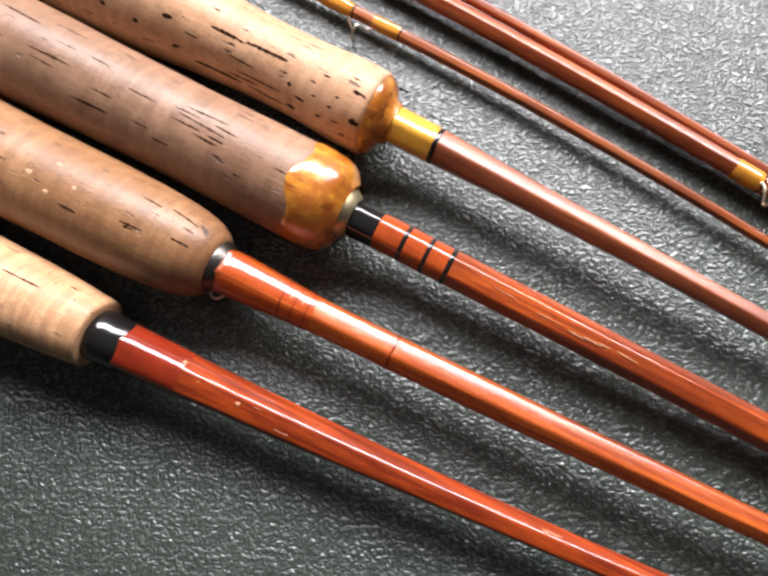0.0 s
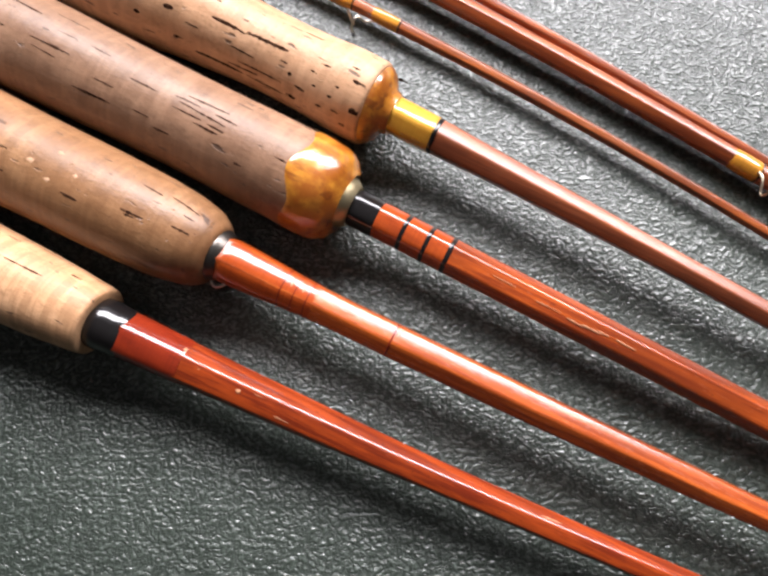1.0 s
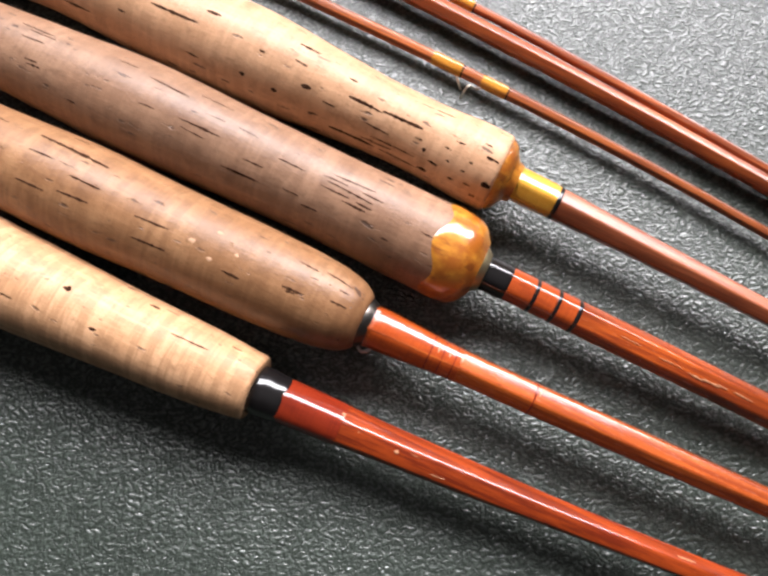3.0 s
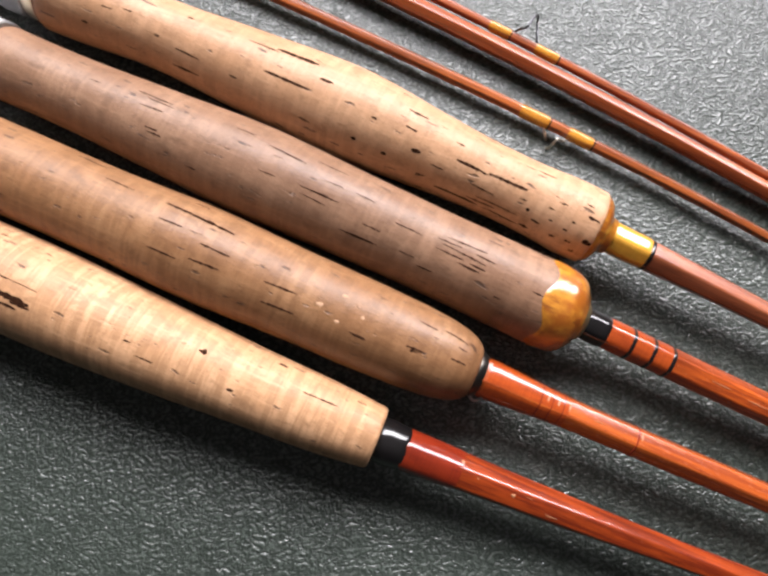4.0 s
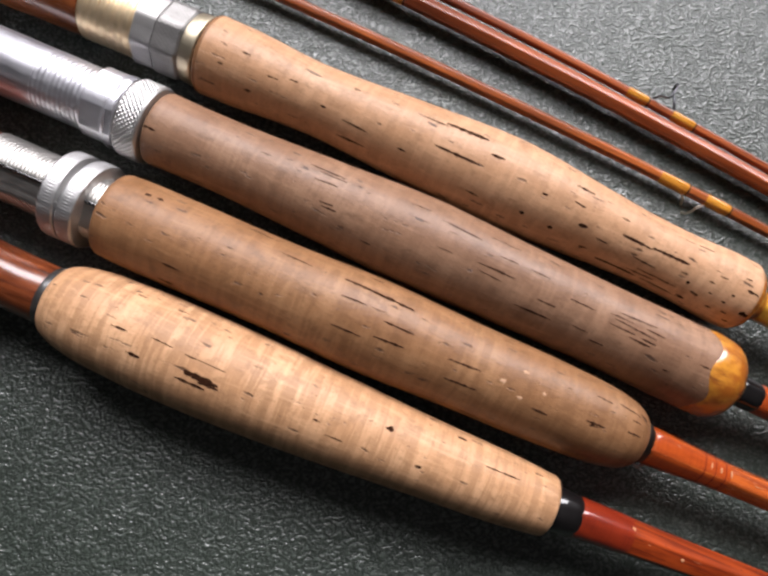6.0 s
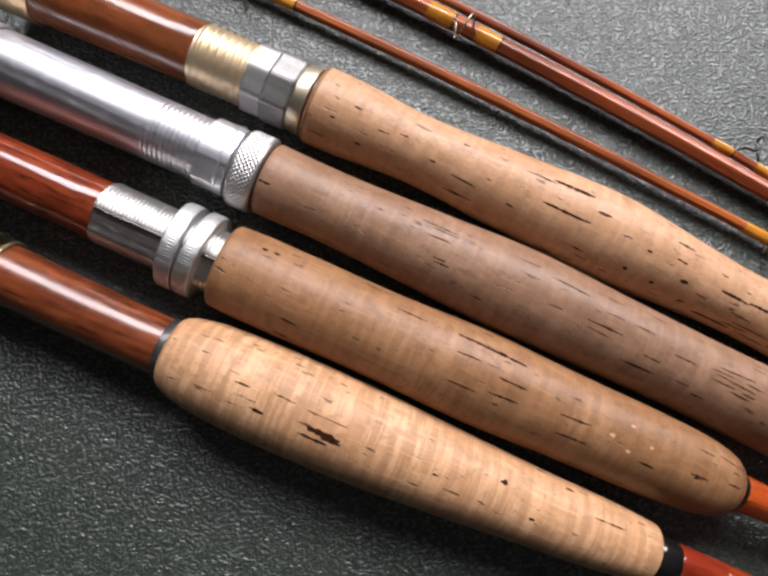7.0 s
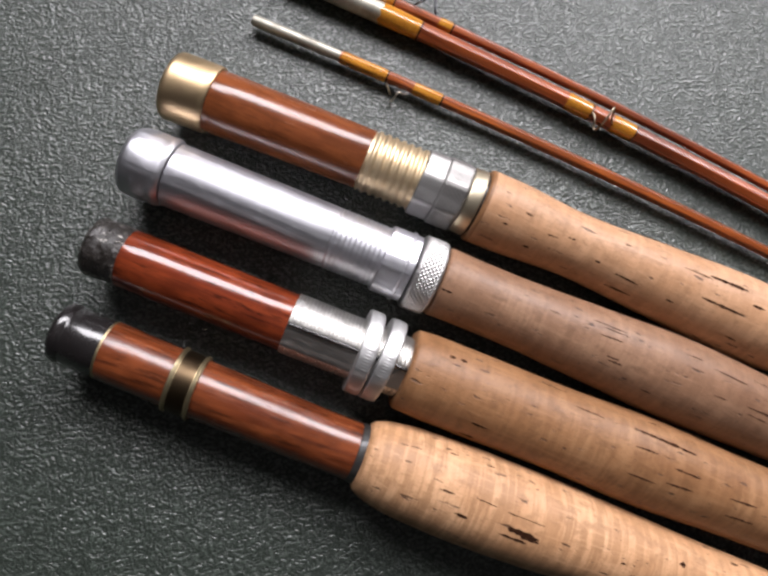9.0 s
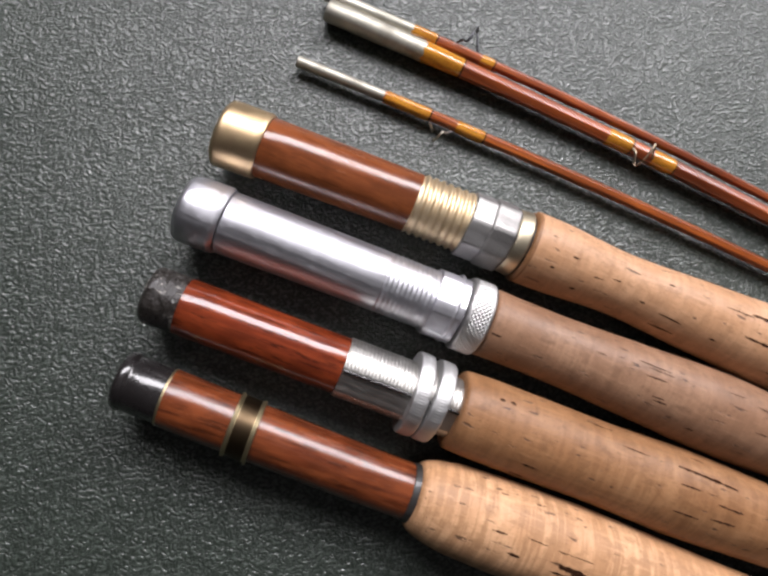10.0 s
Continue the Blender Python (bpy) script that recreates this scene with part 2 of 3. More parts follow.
SATIN = polished("satin_nickel", (0.40, 0.39, 0.38), 0.55)
PALE_RING = polished("bright_rubbed_nickel", (0.60, 0.595, 0.59), 0.5)
TARNISH = metal("tarnished_nickel", (0.10, 0.09, 0.08), 0.3)
BRONZE = metal("dark_bronze", (0.07, 0.048, 0.028), 0.3)
WIRE = metal("guide_wire", (0.74, 0.68, 0.58), 0.3)
WIRE_BROWN = metal("browned_wire", (0.36, 0.29, 0.21), 0.35)
WIRE_DARK = metal("blackened_wire", (0.10, 0.10, 0.11), 0.35)
BLACK = plain("black_lacquer", (0.014, 0.012, 0.012), 0.24, coat=0.7, vary=0.4, scale=340, bumpy=0.35)
CHIPPED = chipped_metal()
BLACK_CRACKED = plain("worn_black_metal", (0.032, 0.029, 0.027), 0.38, coat=0.3, vary=0.7, scale=420, bumpy=0.9)
BLACK_SILK = silk("black_silk", (0.007, 0.006, 0.006), (0.004, 0.0035, 0.0035))
DARK_SILK = silk("dark_brown_silk", (0.055, 0.018, 0.008), (0.025, 0.009, 0.005))
GOLD_SILK = silk("gold_silk", (0.62, 0.33, 0.045), (0.44, 0.19, 0.018))
AMBER_SILK = silk("soaked_amber_silk", (0.60, 0.27, 0.03), (0.24, 0.065, 0.008))
RED_SILK = silk("clear_red_silk", (0.20, 0.021, 0.006), (0.10, 0.009, 0.004))
ORANGE_SILK = silk("clear_orange_silk", (0.36, 0.060, 0.009), (0.19, 0.025, 0.005))
PLASTER = plain("wall_plaster", (0.07, 0.07, 0.07), 0.9, vary=0.08, scale=6)
CEILING_PAINT = plain("ceiling_paint", (0.16, 0.16, 0.155), 0.9, vary=0.05, scale=6)
BOARD = wood("floor_boards", (0.16, 0.10, 0.06), (0.11, 0.07, 0.04), 0.4, 3.0)


# ---- mesh helpers ----
def part(name, bm, material, parent, label="", smooth=True):
    me = bpy.data.meshes.new(name)
    bm.to_mesh(me)
    bm.free()
    me.materials.append(material)
    if smooth:
        me.polygons.foreach_set("use_smooth", [True] * len(me.polygons))
        me.set_sharp_from_angle(angle=radians(42))
    ob = new(name, me)
    ob.parent = parent
    return tagged(ob, label=label) if label else ob


def curve_at(points, s):
    """A smooth curve through (s, value) points."""
    xs, ys = np.array(points, float).T
    slope = np.gradient(ys, xs)
    k = int(np.clip(np.searchsorted(xs, s) - 1, 0, len(xs) - 2))
    w = xs[k + 1] - xs[k]
    u = min(1.0, max(0.0, (s - xs[k]) / w))
    return ((2 * u**3 - 3 * u**2 + 1) * ys[k] + (u**3 - 2 * u**2 + u) * w * slope[k]
            + (3 * u**2 - 2 * u**3) * ys[k + 1] + (u**3 - u**2) * w * slope[k + 1])


class Axis:
    """The line of a rod in millimetres: x along it, y across, z up; bow is its slight set."""

    def __init__(self, bow, height, drop=None, late=None):
        self.bow, self.level, self.drop, self.late = bow, height, drop, late

    def height(self, s):
        """The axis sinks towards the table ahead of the handle."""
        if not self.drop or s < self.drop[0]:
            return self.level
        x = s - self.drop[0]
        return max(self.level - self.drop[1] * x * x / (x + 30), 2.6)

    def at(self, s):
        a, b, c = self.bow
        e = min(s, 300.0)
        more = 0.0
        if self.late and s > self.late[0]:
            x, f = e - self.late[0], self.late[1]
            more = -f * x * x - 2 * f * x * (s - e)
        return a * e * e + b * e + c + (2 * a * e + b) * (s - e) + more

    def point(self, s, r, th):
        return Vector((s, self.at(s) + r * math.cos(th), self.height(s) + r * math.sin(th))) / 1000


def revolve(axis, stations, radius, seg=48, close=True, twist=0.0, askew=0.0):
    """A solid round the axis: radius(s, angle) in millimetres at each station."""
    bm = bmesh.new()
    rings = []
    for s in stations:
        rings.append([bm.verts.new(axis.point(s + askew * math.cos(th), radius(s, th), th)) for th in (twist + 2 * math.pi * k / seg for k in range(seg))])
    for a, b in zip(rings, rings[1:]):
        for k in range(seg):
            bm.faces.new((a[k], a[(k + 1) % seg], b[(k + 1) % seg], b[k]))
    if close:
        bm.faces.new(rings[0])
        bm.faces.new(list(reversed(rings[-1])))
    bmesh.ops.recalc_face_normals(bm, faces=bm.faces)
    return bm


def lathe(axis, profile, seg=48):
    """A solid from a list of (s, r)."""
    bm = bmesh.new()
    rings = [[bm.verts.new(axis.point(s, r, 2 * math.pi * k / seg)) for k in range(seg)] for s, r in profile]
    for a, b in zip(rings, rings[1:]):
        for k in range(seg):
            bm.faces.new((a[k], a[(k + 1) % seg], b[(k + 1) % seg], b[k]))
    bm.faces.new(rings[0])
    bm.faces.new(list(reversed(rings[-1])))
    bmesh.ops.recalc_face_normals(bm, faces=bm.faces)
    return bm


def turned(axis, s0, s1, r0, r1=None, edge=0.4):
    """A turned length with rounded ends."""
    r1 = r0 if r1 is None else r1
    e = min(edge, (s1 - s0) * 0.45)
    pro = [(s0, r0 - e)] + [(s0 + e * (1 - math.cos(a)), r0 - e + e * math.sin(a)) for a in (0.5, 1.0, math.pi / 2)]
    n = max(1, int((s1 - s0) / 6))
    pro += [(s0 + e + (s1 - s0 - 2 * e) * k / n, r0 + (r1 - r0) * k / n) for k in range(1, n + 1)]
    pro += [(s1 - e * (1 - math.cos(a)), r1 - e + e * math.sin(a)) for a in (1.0, 0.5, 0.0)]
    return lathe(axis, pro)


def flat_sided(flat, a, bulge):
    """The radius at angle a of a six-sided section whose flats are slightly bulged."""
    off = (a + math.pi / 6) % (math.pi / 3) - math.pi / 6
    return flat * ((1 - bulge) / math.cos(off) + bulge * 1.045)


def six_sided(axis, taper, s0, s1, twist, bulge=0.3, step=6.0):
    """Six-strip cane: slightly bulged flats that meet in soft edges."""
    bm = bmesh.new()
    n = max(1, int((s1 - s0) / step))
    rings = []
    for k in range(n + 1):
        s = s0 + (s1 - s0) * k / n
        flat = curve_at(taper, s) * 0.945
        rings.append([bm.verts.new(axis.point(s, flat_sided(flat, a, bulge), twist + a)) for a in (math.pi / 36 * (j + 0.5) for j in range(72))])
    m = len(rings[0])
    for a, b in zip(rings, rings[1:]):
        for k in range(m):
            bm.faces.new((a[k], a[(k + 1) % m], b[(k + 1) % m], b[k]))
    bm.faces.new(rings[0])
    bm.faces.new(list(reversed(rings[-1])))
    bmesh.ops.recalc_face_normals(bm, faces=bm.faces)
    return bm


def wrap(axis, taper, s0, s1, twist, grow=0.22, bulge=0.5):
    """Thread wound over the cane: the flats still show through, the ends ramp down."""
    bm = bmesh.new()
    n = max(4, int((s1 - s0) / 0.7))
    rings = []
    for k in range(n + 1):
        s = s0 + (s1 - s0) * k / n
        edge = min(1.0, min(k, n - k) / 1.2 + 0.25)
        flat = curve_at(taper, s) * 0.945
        ring = []
        for j in range(36):
            a = 2 * math.pi * (j + 0.5) / 36
            ring.append(bm.verts.new(axis.point(s, flat_sided(flat, a, bulge) + grow * edge + 0.012 * (k % 2), twist + a)))
        rings.append(ring)
    for a, b in zip(rings, rings[1:]):
        for k in range(36):
            bm.faces.new((a[k], a[(k + 1) % 36], b[(k + 1) % 36], b[k]))
    bm.faces.new(rings[0])
    bm.faces.new(list(reversed(rings[-1])))
    bmesh.ops.recalc_face_normals(bm, faces=bm.faces)
    return bm


def knurled(axis, s0, s1, r, teeth=72, depth=0.16, edge=0.5, lean=0.5, askew=0.0):
    """A ring with a diamond knurl cut into its rim."""
    st = [s0 + (s1 - s0) * k / 40 for k in range(41)]

    def radius(s, th):
        d = min(s - s0, s1 - s)
        if d < edge:
            return r - edge + math.sqrt(max(0.0, edge**2 - (edge - d) ** 2)) * 0.8 - 0.05
        u, v = th * teeth / 2 / math.pi + s * lean, th * teeth / 2 / math.pi - s * lean
        return r - depth * max(abs(2 * (u % 1) - 1), abs(2 * (v % 1) - 1))

    return revolve(axis, st, radius, seg=teeth * 4, askew=askew)


def tube_between(points, r, seg=8):
    """A bent wire through points (metres)."""
    bm = bmesh.new()
    pts = [Vector(p) for p in points]
    rings = []
    for k, p in enumerate(pts):
        way = (pts[min(k + 1, len(pts) - 1)] - pts[max(k - 1, 0)]).normalized()
        side = way.cross(Vector((0.3, 0.5, 0.81))).normalized()
        up = side.cross(way)
        rings.append([bm.verts.new(p + r * (math.cos(a) * side + math.sin(a) * up)) for a in (2 * math.pi * j / seg for j in range(seg))])
    for a, b in zip(rings, rings[1:]):
        for k in range(seg):
            bm.faces.new((a[k], a[(k + 1) % seg], b[(k + 1) % seg], b[k]))
    bm.faces.new(rings[0])
    bm.faces.new(list(reversed(rings[-1])))
    bmesh.ops.recalc_face_normals(bm, faces=bm.faces)
    return bm


def thing(name, origin, way, label, category, group):
    ob = new(name)
    ob.empty_display_size = 0.02
    ob.matrix_world = Matrix.Translation((origin[0] / 1000, origin[1] / 1000, 0)) @ Matrix.Rotation(math.atan2(way[1], way[0]), 4, "Z")
    return tagged(ob, label, category, group)


def cork_grip(rod, axis, profile, ring_length, material, label, marks, scars=()):
    """A handle of glued cork rings on one core, with its pits."""
    s0, s1 = profile[0][0], profile[-1][0]
    core = lathe(axis, [(s0 + 1.2, 4.0), (s1 - 0.5, 4.0)], 24)
    grip = part("grip", core, material, rod, label)
    n = round((s1 - s0) / ring_length)
    for k in range(n):
        a, b = s0 + (s1 - s0) * k / n, s0 + (s1 - s0) * (k + 1) / n
        pro = []
        for j in range(13):
            s = a + (b - a) * j / 12
            seam = 0.012 if (j == 0 and k) or (j == 12 and k < n - 1) else 0.0
            pro.append((s, curve_at(profile, s) - seam))
        if k == 0:
            r = curve_at(profile, s0)
            pro = [(s0, r - 1.6), (s0 + 0.15, r - 0.7), (s0 + 0.6, curve_at(profile, s0 + 0.6) - 0.2)] + pro[1:]
        if k == n - 1:
            r = curve_at(profile, s1)
            pro = pro[:-1] + [(s1 - 0.35, curve_at(profile, s1 - 0.35) - 0.15), (s1 - 0.08, r - 0.5), (s1, r - 1.3)]
        part("cork_ring", lathe(axis, pro, 64), material, grip)
    for name, some, mat in (("pitting", marks, PIT), ("scuffing", scars, SCAR)):
        if not some:
            continue
        bm = bmesh.new()
        rnd = random.Random(len(some) * 7 + int(s1))
        for s, ang, length, width in some:
            pit_on(bm, axis, profile, s, radians(ang), length, width, rnd)
        tagged(part(name, bm, mat, grip, "dark torn pits and dashes" if name == "pitting" else "pale scuffed nicks"), kind="stuff")
    return grip


def pit_on(bm, axis, profile, s, ang, length, width, rnd):
    """One ragged dash lying in the surface, lens-shaped, with a slight drift."""
    n = max(4, int(length / 0.6))
    drift = rnd.uniform(-0.05, 0.05)
    rows = []
    for k in range(n + 1):
        u = k / n
        x = s + length * (u - 0.5)
        r = curve_at(profile, min(max(x, profile[0][0]), profile[-1][0]))
        half = width * 0.8 * (math.sin(math.pi * (0.06 + 0.88 * u)) ** 0.6) * rnd.uniform(0.45, 1.35)
        mid = ang + (drift * length * (u - 0.5) + rnd.uniform(-0.12, 0.12) * width) / r
        rows.append([bm.verts.new(axis.point(x, r + lift, mid + v * half / r)) for v, lift in ((-1.0, -0.02), (-0.5, 0.035), (0.5, 0.035), (1.0, -0.02))])
    for a, b in zip(rows, rows[1:]):
        for k in range(3):
            bm.faces.new((a[k], a[k + 1], b[k + 1], b[k]))


def scratch_on(rod, axis, taper, some, seed):
    """Pale scratches in the varnish of a shaft."""
    bm = bmesh.new()
    rnd = random.Random(seed)
    for s, ang, length, width in some:
        pit_on(bm, axis, taper, s, radians(ang), length, width, rnd)
    tagged(part("scratching", bm, SCRATCH, rod, "fine pale scratches in the varnish"), kind="stuff")


def snake_guide(parent, axis, s, ang, r, material, span=7.0, rise=3.4):
    """A wire guide: two flat feet and a twisted loop between them."""
    pts = []
    for k in range(25):
        u = k / 24
        t = math.sin(math.pi * u)
        a = ang + 0.95 * math.sin(2 * math.pi * u) * t
        pts.append(axis.point(s + span * (u - 0.5) * (1.0 - 0.35 * t), r + 0.25 + rise * t**1.3, a))
    return part("snake_guide", tube_between(pts, 0.00033), material, parent, "thin bent wire line guide")


# ---- setting ----
def box(bm, x0, x1, y0, y1, z0, z1):
    v = [bm.verts.new(p) for p in ((x0, y0, z0), (x1, y0, z0), (x1, y1, z0), (x0, y1, z0), (x0, y0, z1), (x1, y0, z1), (x1, y1, z1), (x0, y1, z1))]
    for f in ((3, 2, 1, 0), (4, 5, 6, 7), (0, 1, 5, 4), (1, 2, 6, 5), (2, 3, 7, 6), (3, 0, 4, 7)):
        bm.faces.new([v[k] for k in f])


def slab(name, material, boxes, label, kind="structure", bevel=0.0):
    bm = bmesh.new()
    for b in boxes:
        box(bm, *b)
    if bevel:
        bmesh.ops.bevel(bm, geom=bm.edges[:], offset=bevel, segments=3, affect="EDGES", profile=0.5)
    return tagged(part(name, bm, material, None, label, smooth=False), kind=kind)


RX, RY, RZ, FLOOR = (-2.4, 2.4), (-2.6, WIN_Y), 1.75, -0.74
slab("floor", BOARD, [(RX[0], RX[1], RY[0], RY[1], FLOOR - 0.1, FLOOR)], "brown wooden floor under the table")
slab("ceiling", CEILING_PAINT, [(RX[0], RX[1], RY[0], RY[1], RZ, RZ + 0.1)], "plain grey painted ceiling")
slab("wall_south", PLASTER, [(RX[0], RX[1], RY[0] - 0.12, RY[0], FLOOR, RZ)], "plain dark grey painted wall")
slab("wall_west", PLASTER, [(RX[0] - 0.12, RX[0], RY[0], RY[1], FLOOR, RZ)], "plain dark grey painted wall")
slab("wall_east", PLASTER, [(RX[1], RX[1] + 0.12, RY[0], RY[1], FLOOR, RZ)], "plain dark grey painted wall")
slab("wall_north", PLASTER, [(RX[0], WIN_X[0], RY[1], RY[1] + 0.12, FLOOR, RZ), (WIN_X[1], RX[1], RY[1], RY[1] + 0.12, FLOOR, RZ),
                             (WIN_X[0], WIN_X[1], RY[1], RY[1] + 0.12, FLOOR, WIN_Z[0]), (WIN_X[0], WIN_X[1], RY[1], RY[1] + 0.12, WIN_Z[1], RZ)],
     "plain dark grey painted wall with a window opening")

table = tagged(new("table"), "table covered in dark green-black grained leathercloth", "table")
table.location = (0, 0.08, FLOOR)


def table_part(name, material, b, bevel):
    bm = bmesh.new()
    box(bm, *b)
    bmesh.ops.bevel(bm, geom=bm.edges[:], offset=bevel, segments=3, affect="EDGES", profile=0.5)
    return part(name, bm, material, table, smooth=False)


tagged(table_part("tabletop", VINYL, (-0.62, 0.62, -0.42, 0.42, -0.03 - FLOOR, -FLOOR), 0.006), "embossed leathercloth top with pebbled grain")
for x in (-0.55, 0.55):
    for y in (-0.35, 0.35):
        table_part("table_leg", BOARD, (x - 0.03, x + 0.03, y - 0.03, y + 0.03, 0.0, -0.03 - FLOOR), 0.004)

# ---- rods with their handles ----
RODS = "cane fly rods lying side by side"

# rod with the brass reel seat
ax = Axis((-0.0001907, 0.0535, -1.887), 11.7, (130, 0.035))
rod = thing("fly_rod", (-167.0, 161.4), (0.8808, -0.4735), "cane fly rod with tan cork handle and brass screw reel seat", "fishing rod", RODS)
part("butt_cap", lathe(ax, [(-43.9, 7.0), (-43.75, 7.9), (-43.4, 8.5), (-42.9, 8.85), (-42.0, 8.95), (-34.0, 8.95), (-32.6, 8.9), (-32.2, 8.6), (-32.2, 7.0)]), BRASS, rod, "satin brass end cap")
# Recessed black filler added for the shade in the gap between ring and cork.
part("gap_shade", turned(ax, 40.4, 42.6, 8.6, 8.6, 0.1), BLACK_CRACKED, rod)
part("seat_insert", turned(ax, -32.2, 9.6, 8.3, 8.1, 0.2), WALNUT, rod, "red-brown lacquered wooden barrel")


def cut_thread(s0, s1, r, pitch, depth, flats, keep):
    def radius(s, th):
        d = min(s - s0, s1 - s)
        base = r - depth * 0.5 * (1 - math.cos(2 * math.pi * ((s - th / 2 / math.pi * pitch) / pitch))) if d > 0.3 else r - depth
        for f in flats:
            c = math.cos(th - f)
            if c > 0.2:
                base = min(base, keep / c)
        return base
    return radius


part("threaded_barrel", revolve(ax, [9.6 + 0.18 * k for k in range(86)], cut_thread(9.6, 25.0, 8.45, 2.15, 0.62, (), 7.3), 120), BRASS_BRIGHT, rod, "bright brass screw thread")


def faceted(s0, s1, r, flat, sides, phase, edge):
    """A collar with flats milled round it and softened rims."""
    def radius(s, th):
        d = min(s - s0, s1 - s)
        a = (th + phase) % (2 * math.pi / sides) - math.pi / sides
        return min(r, flat / math.cos(a)) - (edge - math.sqrt(max(0.0, edge**2 - (edge - d) ** 2)) if d < edge else 0.0)
    return radius


part("lock_sleeve", revolve(ax, [24.6 + 5.8 * k / 24 for k in range(25)], faceted(24.6, 30.4, 9.25, 8.75, 8, 0.72, 0.35), 128), SATIN, rod, "faceted nickel sleeve")


def lock_nut_radius(s, th):
    d = min(s - 30.0, 37.6 - s)
    flat = 9.2 / math.cos((th + 0.72) % (math.pi / 4) - math.pi / 8)
    u, v = th * 9 + s * 0.7, th * 9 - s * 0.7
    return min(9.75, flat) - (0.9 - d if d < 0.9 else 0.16 * max(abs(2 * (u % 1) - 1), abs(2 * (v % 1) - 1)))


part("lock_nut", revolve(ax, [30.0 + 7.6 * k / 30 for k in range(31)], lock_nut_radius, 216), NUT_GREY, rod, "faceted dull grey nickel lock nut")
part("front_ring", turned(ax, 37.4, 41.3, 9.0, 9.3, 0.5), BRASS_PALE, rod, "worn nickelled brass ring against the cork")
G1 = [(42.0, 10.25), (50, 10.15), (70, 9.0), (98, 10.4), (126, 11.7), (150, 9.8), (163, 8.95), (176, 8.9), (188, 9.5), (193.5, 9.35)]
M1 = [(102, 73, 7.9, 0.3), (111, 70, 11.1, 0.8), (111, 105, 12.1, 0.5), (120, 87, 3.7, 0.5), (85, 125, 6.9, 0.4), (85, 150, 7.7, 0.4), (62, 108, 3.0, 0.3), (67, 100, 2.4, 0.3), (82, 72, 1.7, 0.5), (143, 72, 5.2, 0.4), (143, 96, 3.2, 0.4), (146, 120, 2.6, 0.6), (160, 107, 8.5, 0.6), (169, 104, 10.0, 0.7), (159, 161, 11.7, 0.6), (169, 146, 10.9, 0.3), (171, 163, 10.5, 0.3), (177, 160, 2.5, 0.6), (192, 135, 2.2, 1.3), (191, 100, 3.1, 0.6), (177, 63, 4.5, 0.3), (176, 129, 1.1, 0.6), (186, 131, 1.1, 0.5), (194, -12, 5.4, 0.5), (152, 128, 3.2, 0.4), (149, 150, 2.4, 0.4), (155, 84, 2.2, 0.35), (164, 131, 6.5, 0.3), (165, 154, 7.5, 0.3), (174, 118, 1.9, 0.35), (179, 141, 2.6, 0.4), (181, 112, 1.7, 0.25), (183, 98, 2.2, 0.3), (184, 150, 1.6, 0.35), (187, 116, 1.0, 0.3), (188, 146, 1.9, 0.3), (189, 84, 2.0, 0.3), (190, 160, 1.5, 0.45), (182, 128, 1.1, 0.25), (139, 140, 1.6, 0.6), (131, 136, 1.4, 0.5), (134, 104, 1.5, 0.4), (118, 140, 3.4, 0.3), (98, 128, 2.2, 0.3), (76, 118, 1.6, 0.4), (54, 92, 2.2, 0.35), (49, 118, 1.5, 0.4), (57, 140, 2.0, 0.4)]
part("glue_line", lathe(ax, [(41.85, 8.4), (41.9, 9.75), (42.2, 10.08), (42.7, 10.28), (43.0, 10.27)], 64), CORK_BROWN, rod, "brown stained glue edge")
cork_grip(rod, ax, G1, 12.5, CORK_TAN, "tan cork handle flared at the front", M1)
part("winding_check", lathe(ax, [(192.4, 8.9), (194.0, 8.7), (195.0, 7.9), (195.9, 6.4), (196.7, 5.0), (198.2, 4.5)]), AMBER, rod, "lumpy amber varnish collar")
T1 = [(196, 3.95), (209, 3.85), (225, 3.35), (245, 2.95), (265, 2.6), (290, 2.45), (450, 1.9)]
TW1 = radians(12)
part("silk_wrap", wrap(ax, T1, 197.2, 208.0, TW1, 0.16, 0.15), GOLD_SILK, rod, "gold silk thread winding")
part("silk_band", wrap(ax, T1, 208.0, 209.0, TW1, 0.24), BLACK_SILK, rod)
part("cane_shaft", six_sided(ax, T1, 196.0, 450.0, TW1), CANE_ROSE, rod, "rosy brown six-sided cane")

# rod with the aluminium reel seat
ax = Axis((-9.513e-05, 0.02662, -0.8292), 11.7, (130, 0.04), (180, -0.00006))
rod = thing("fly_rod", (-178.7, 140.5), (0.8850, -0.4656), "cane fly rod with grimy cork handle and aluminium reel seat", "fishing rod", RODS)


def dented_cap(s, th):
    """A rounded cap beaten out of true on its lower side."""
    r = curve_at([(-44.6, 6.2), (-44.2, 7.5), (-43.4, 8.4), (-42.2, 8.9), (-40.6, 9.1), (-36, 9.1), (-33.8, 9.05), (-33.2, 8.7)], s)
    low = max(0.0, math.cos(th - radians(150)))
    return r + (0.07 + 0.28 * low) * noise.noise(Vector((s * 0.32, 2.2 * math.cos(th), 2.2 * math.sin(th)))) - 0.1


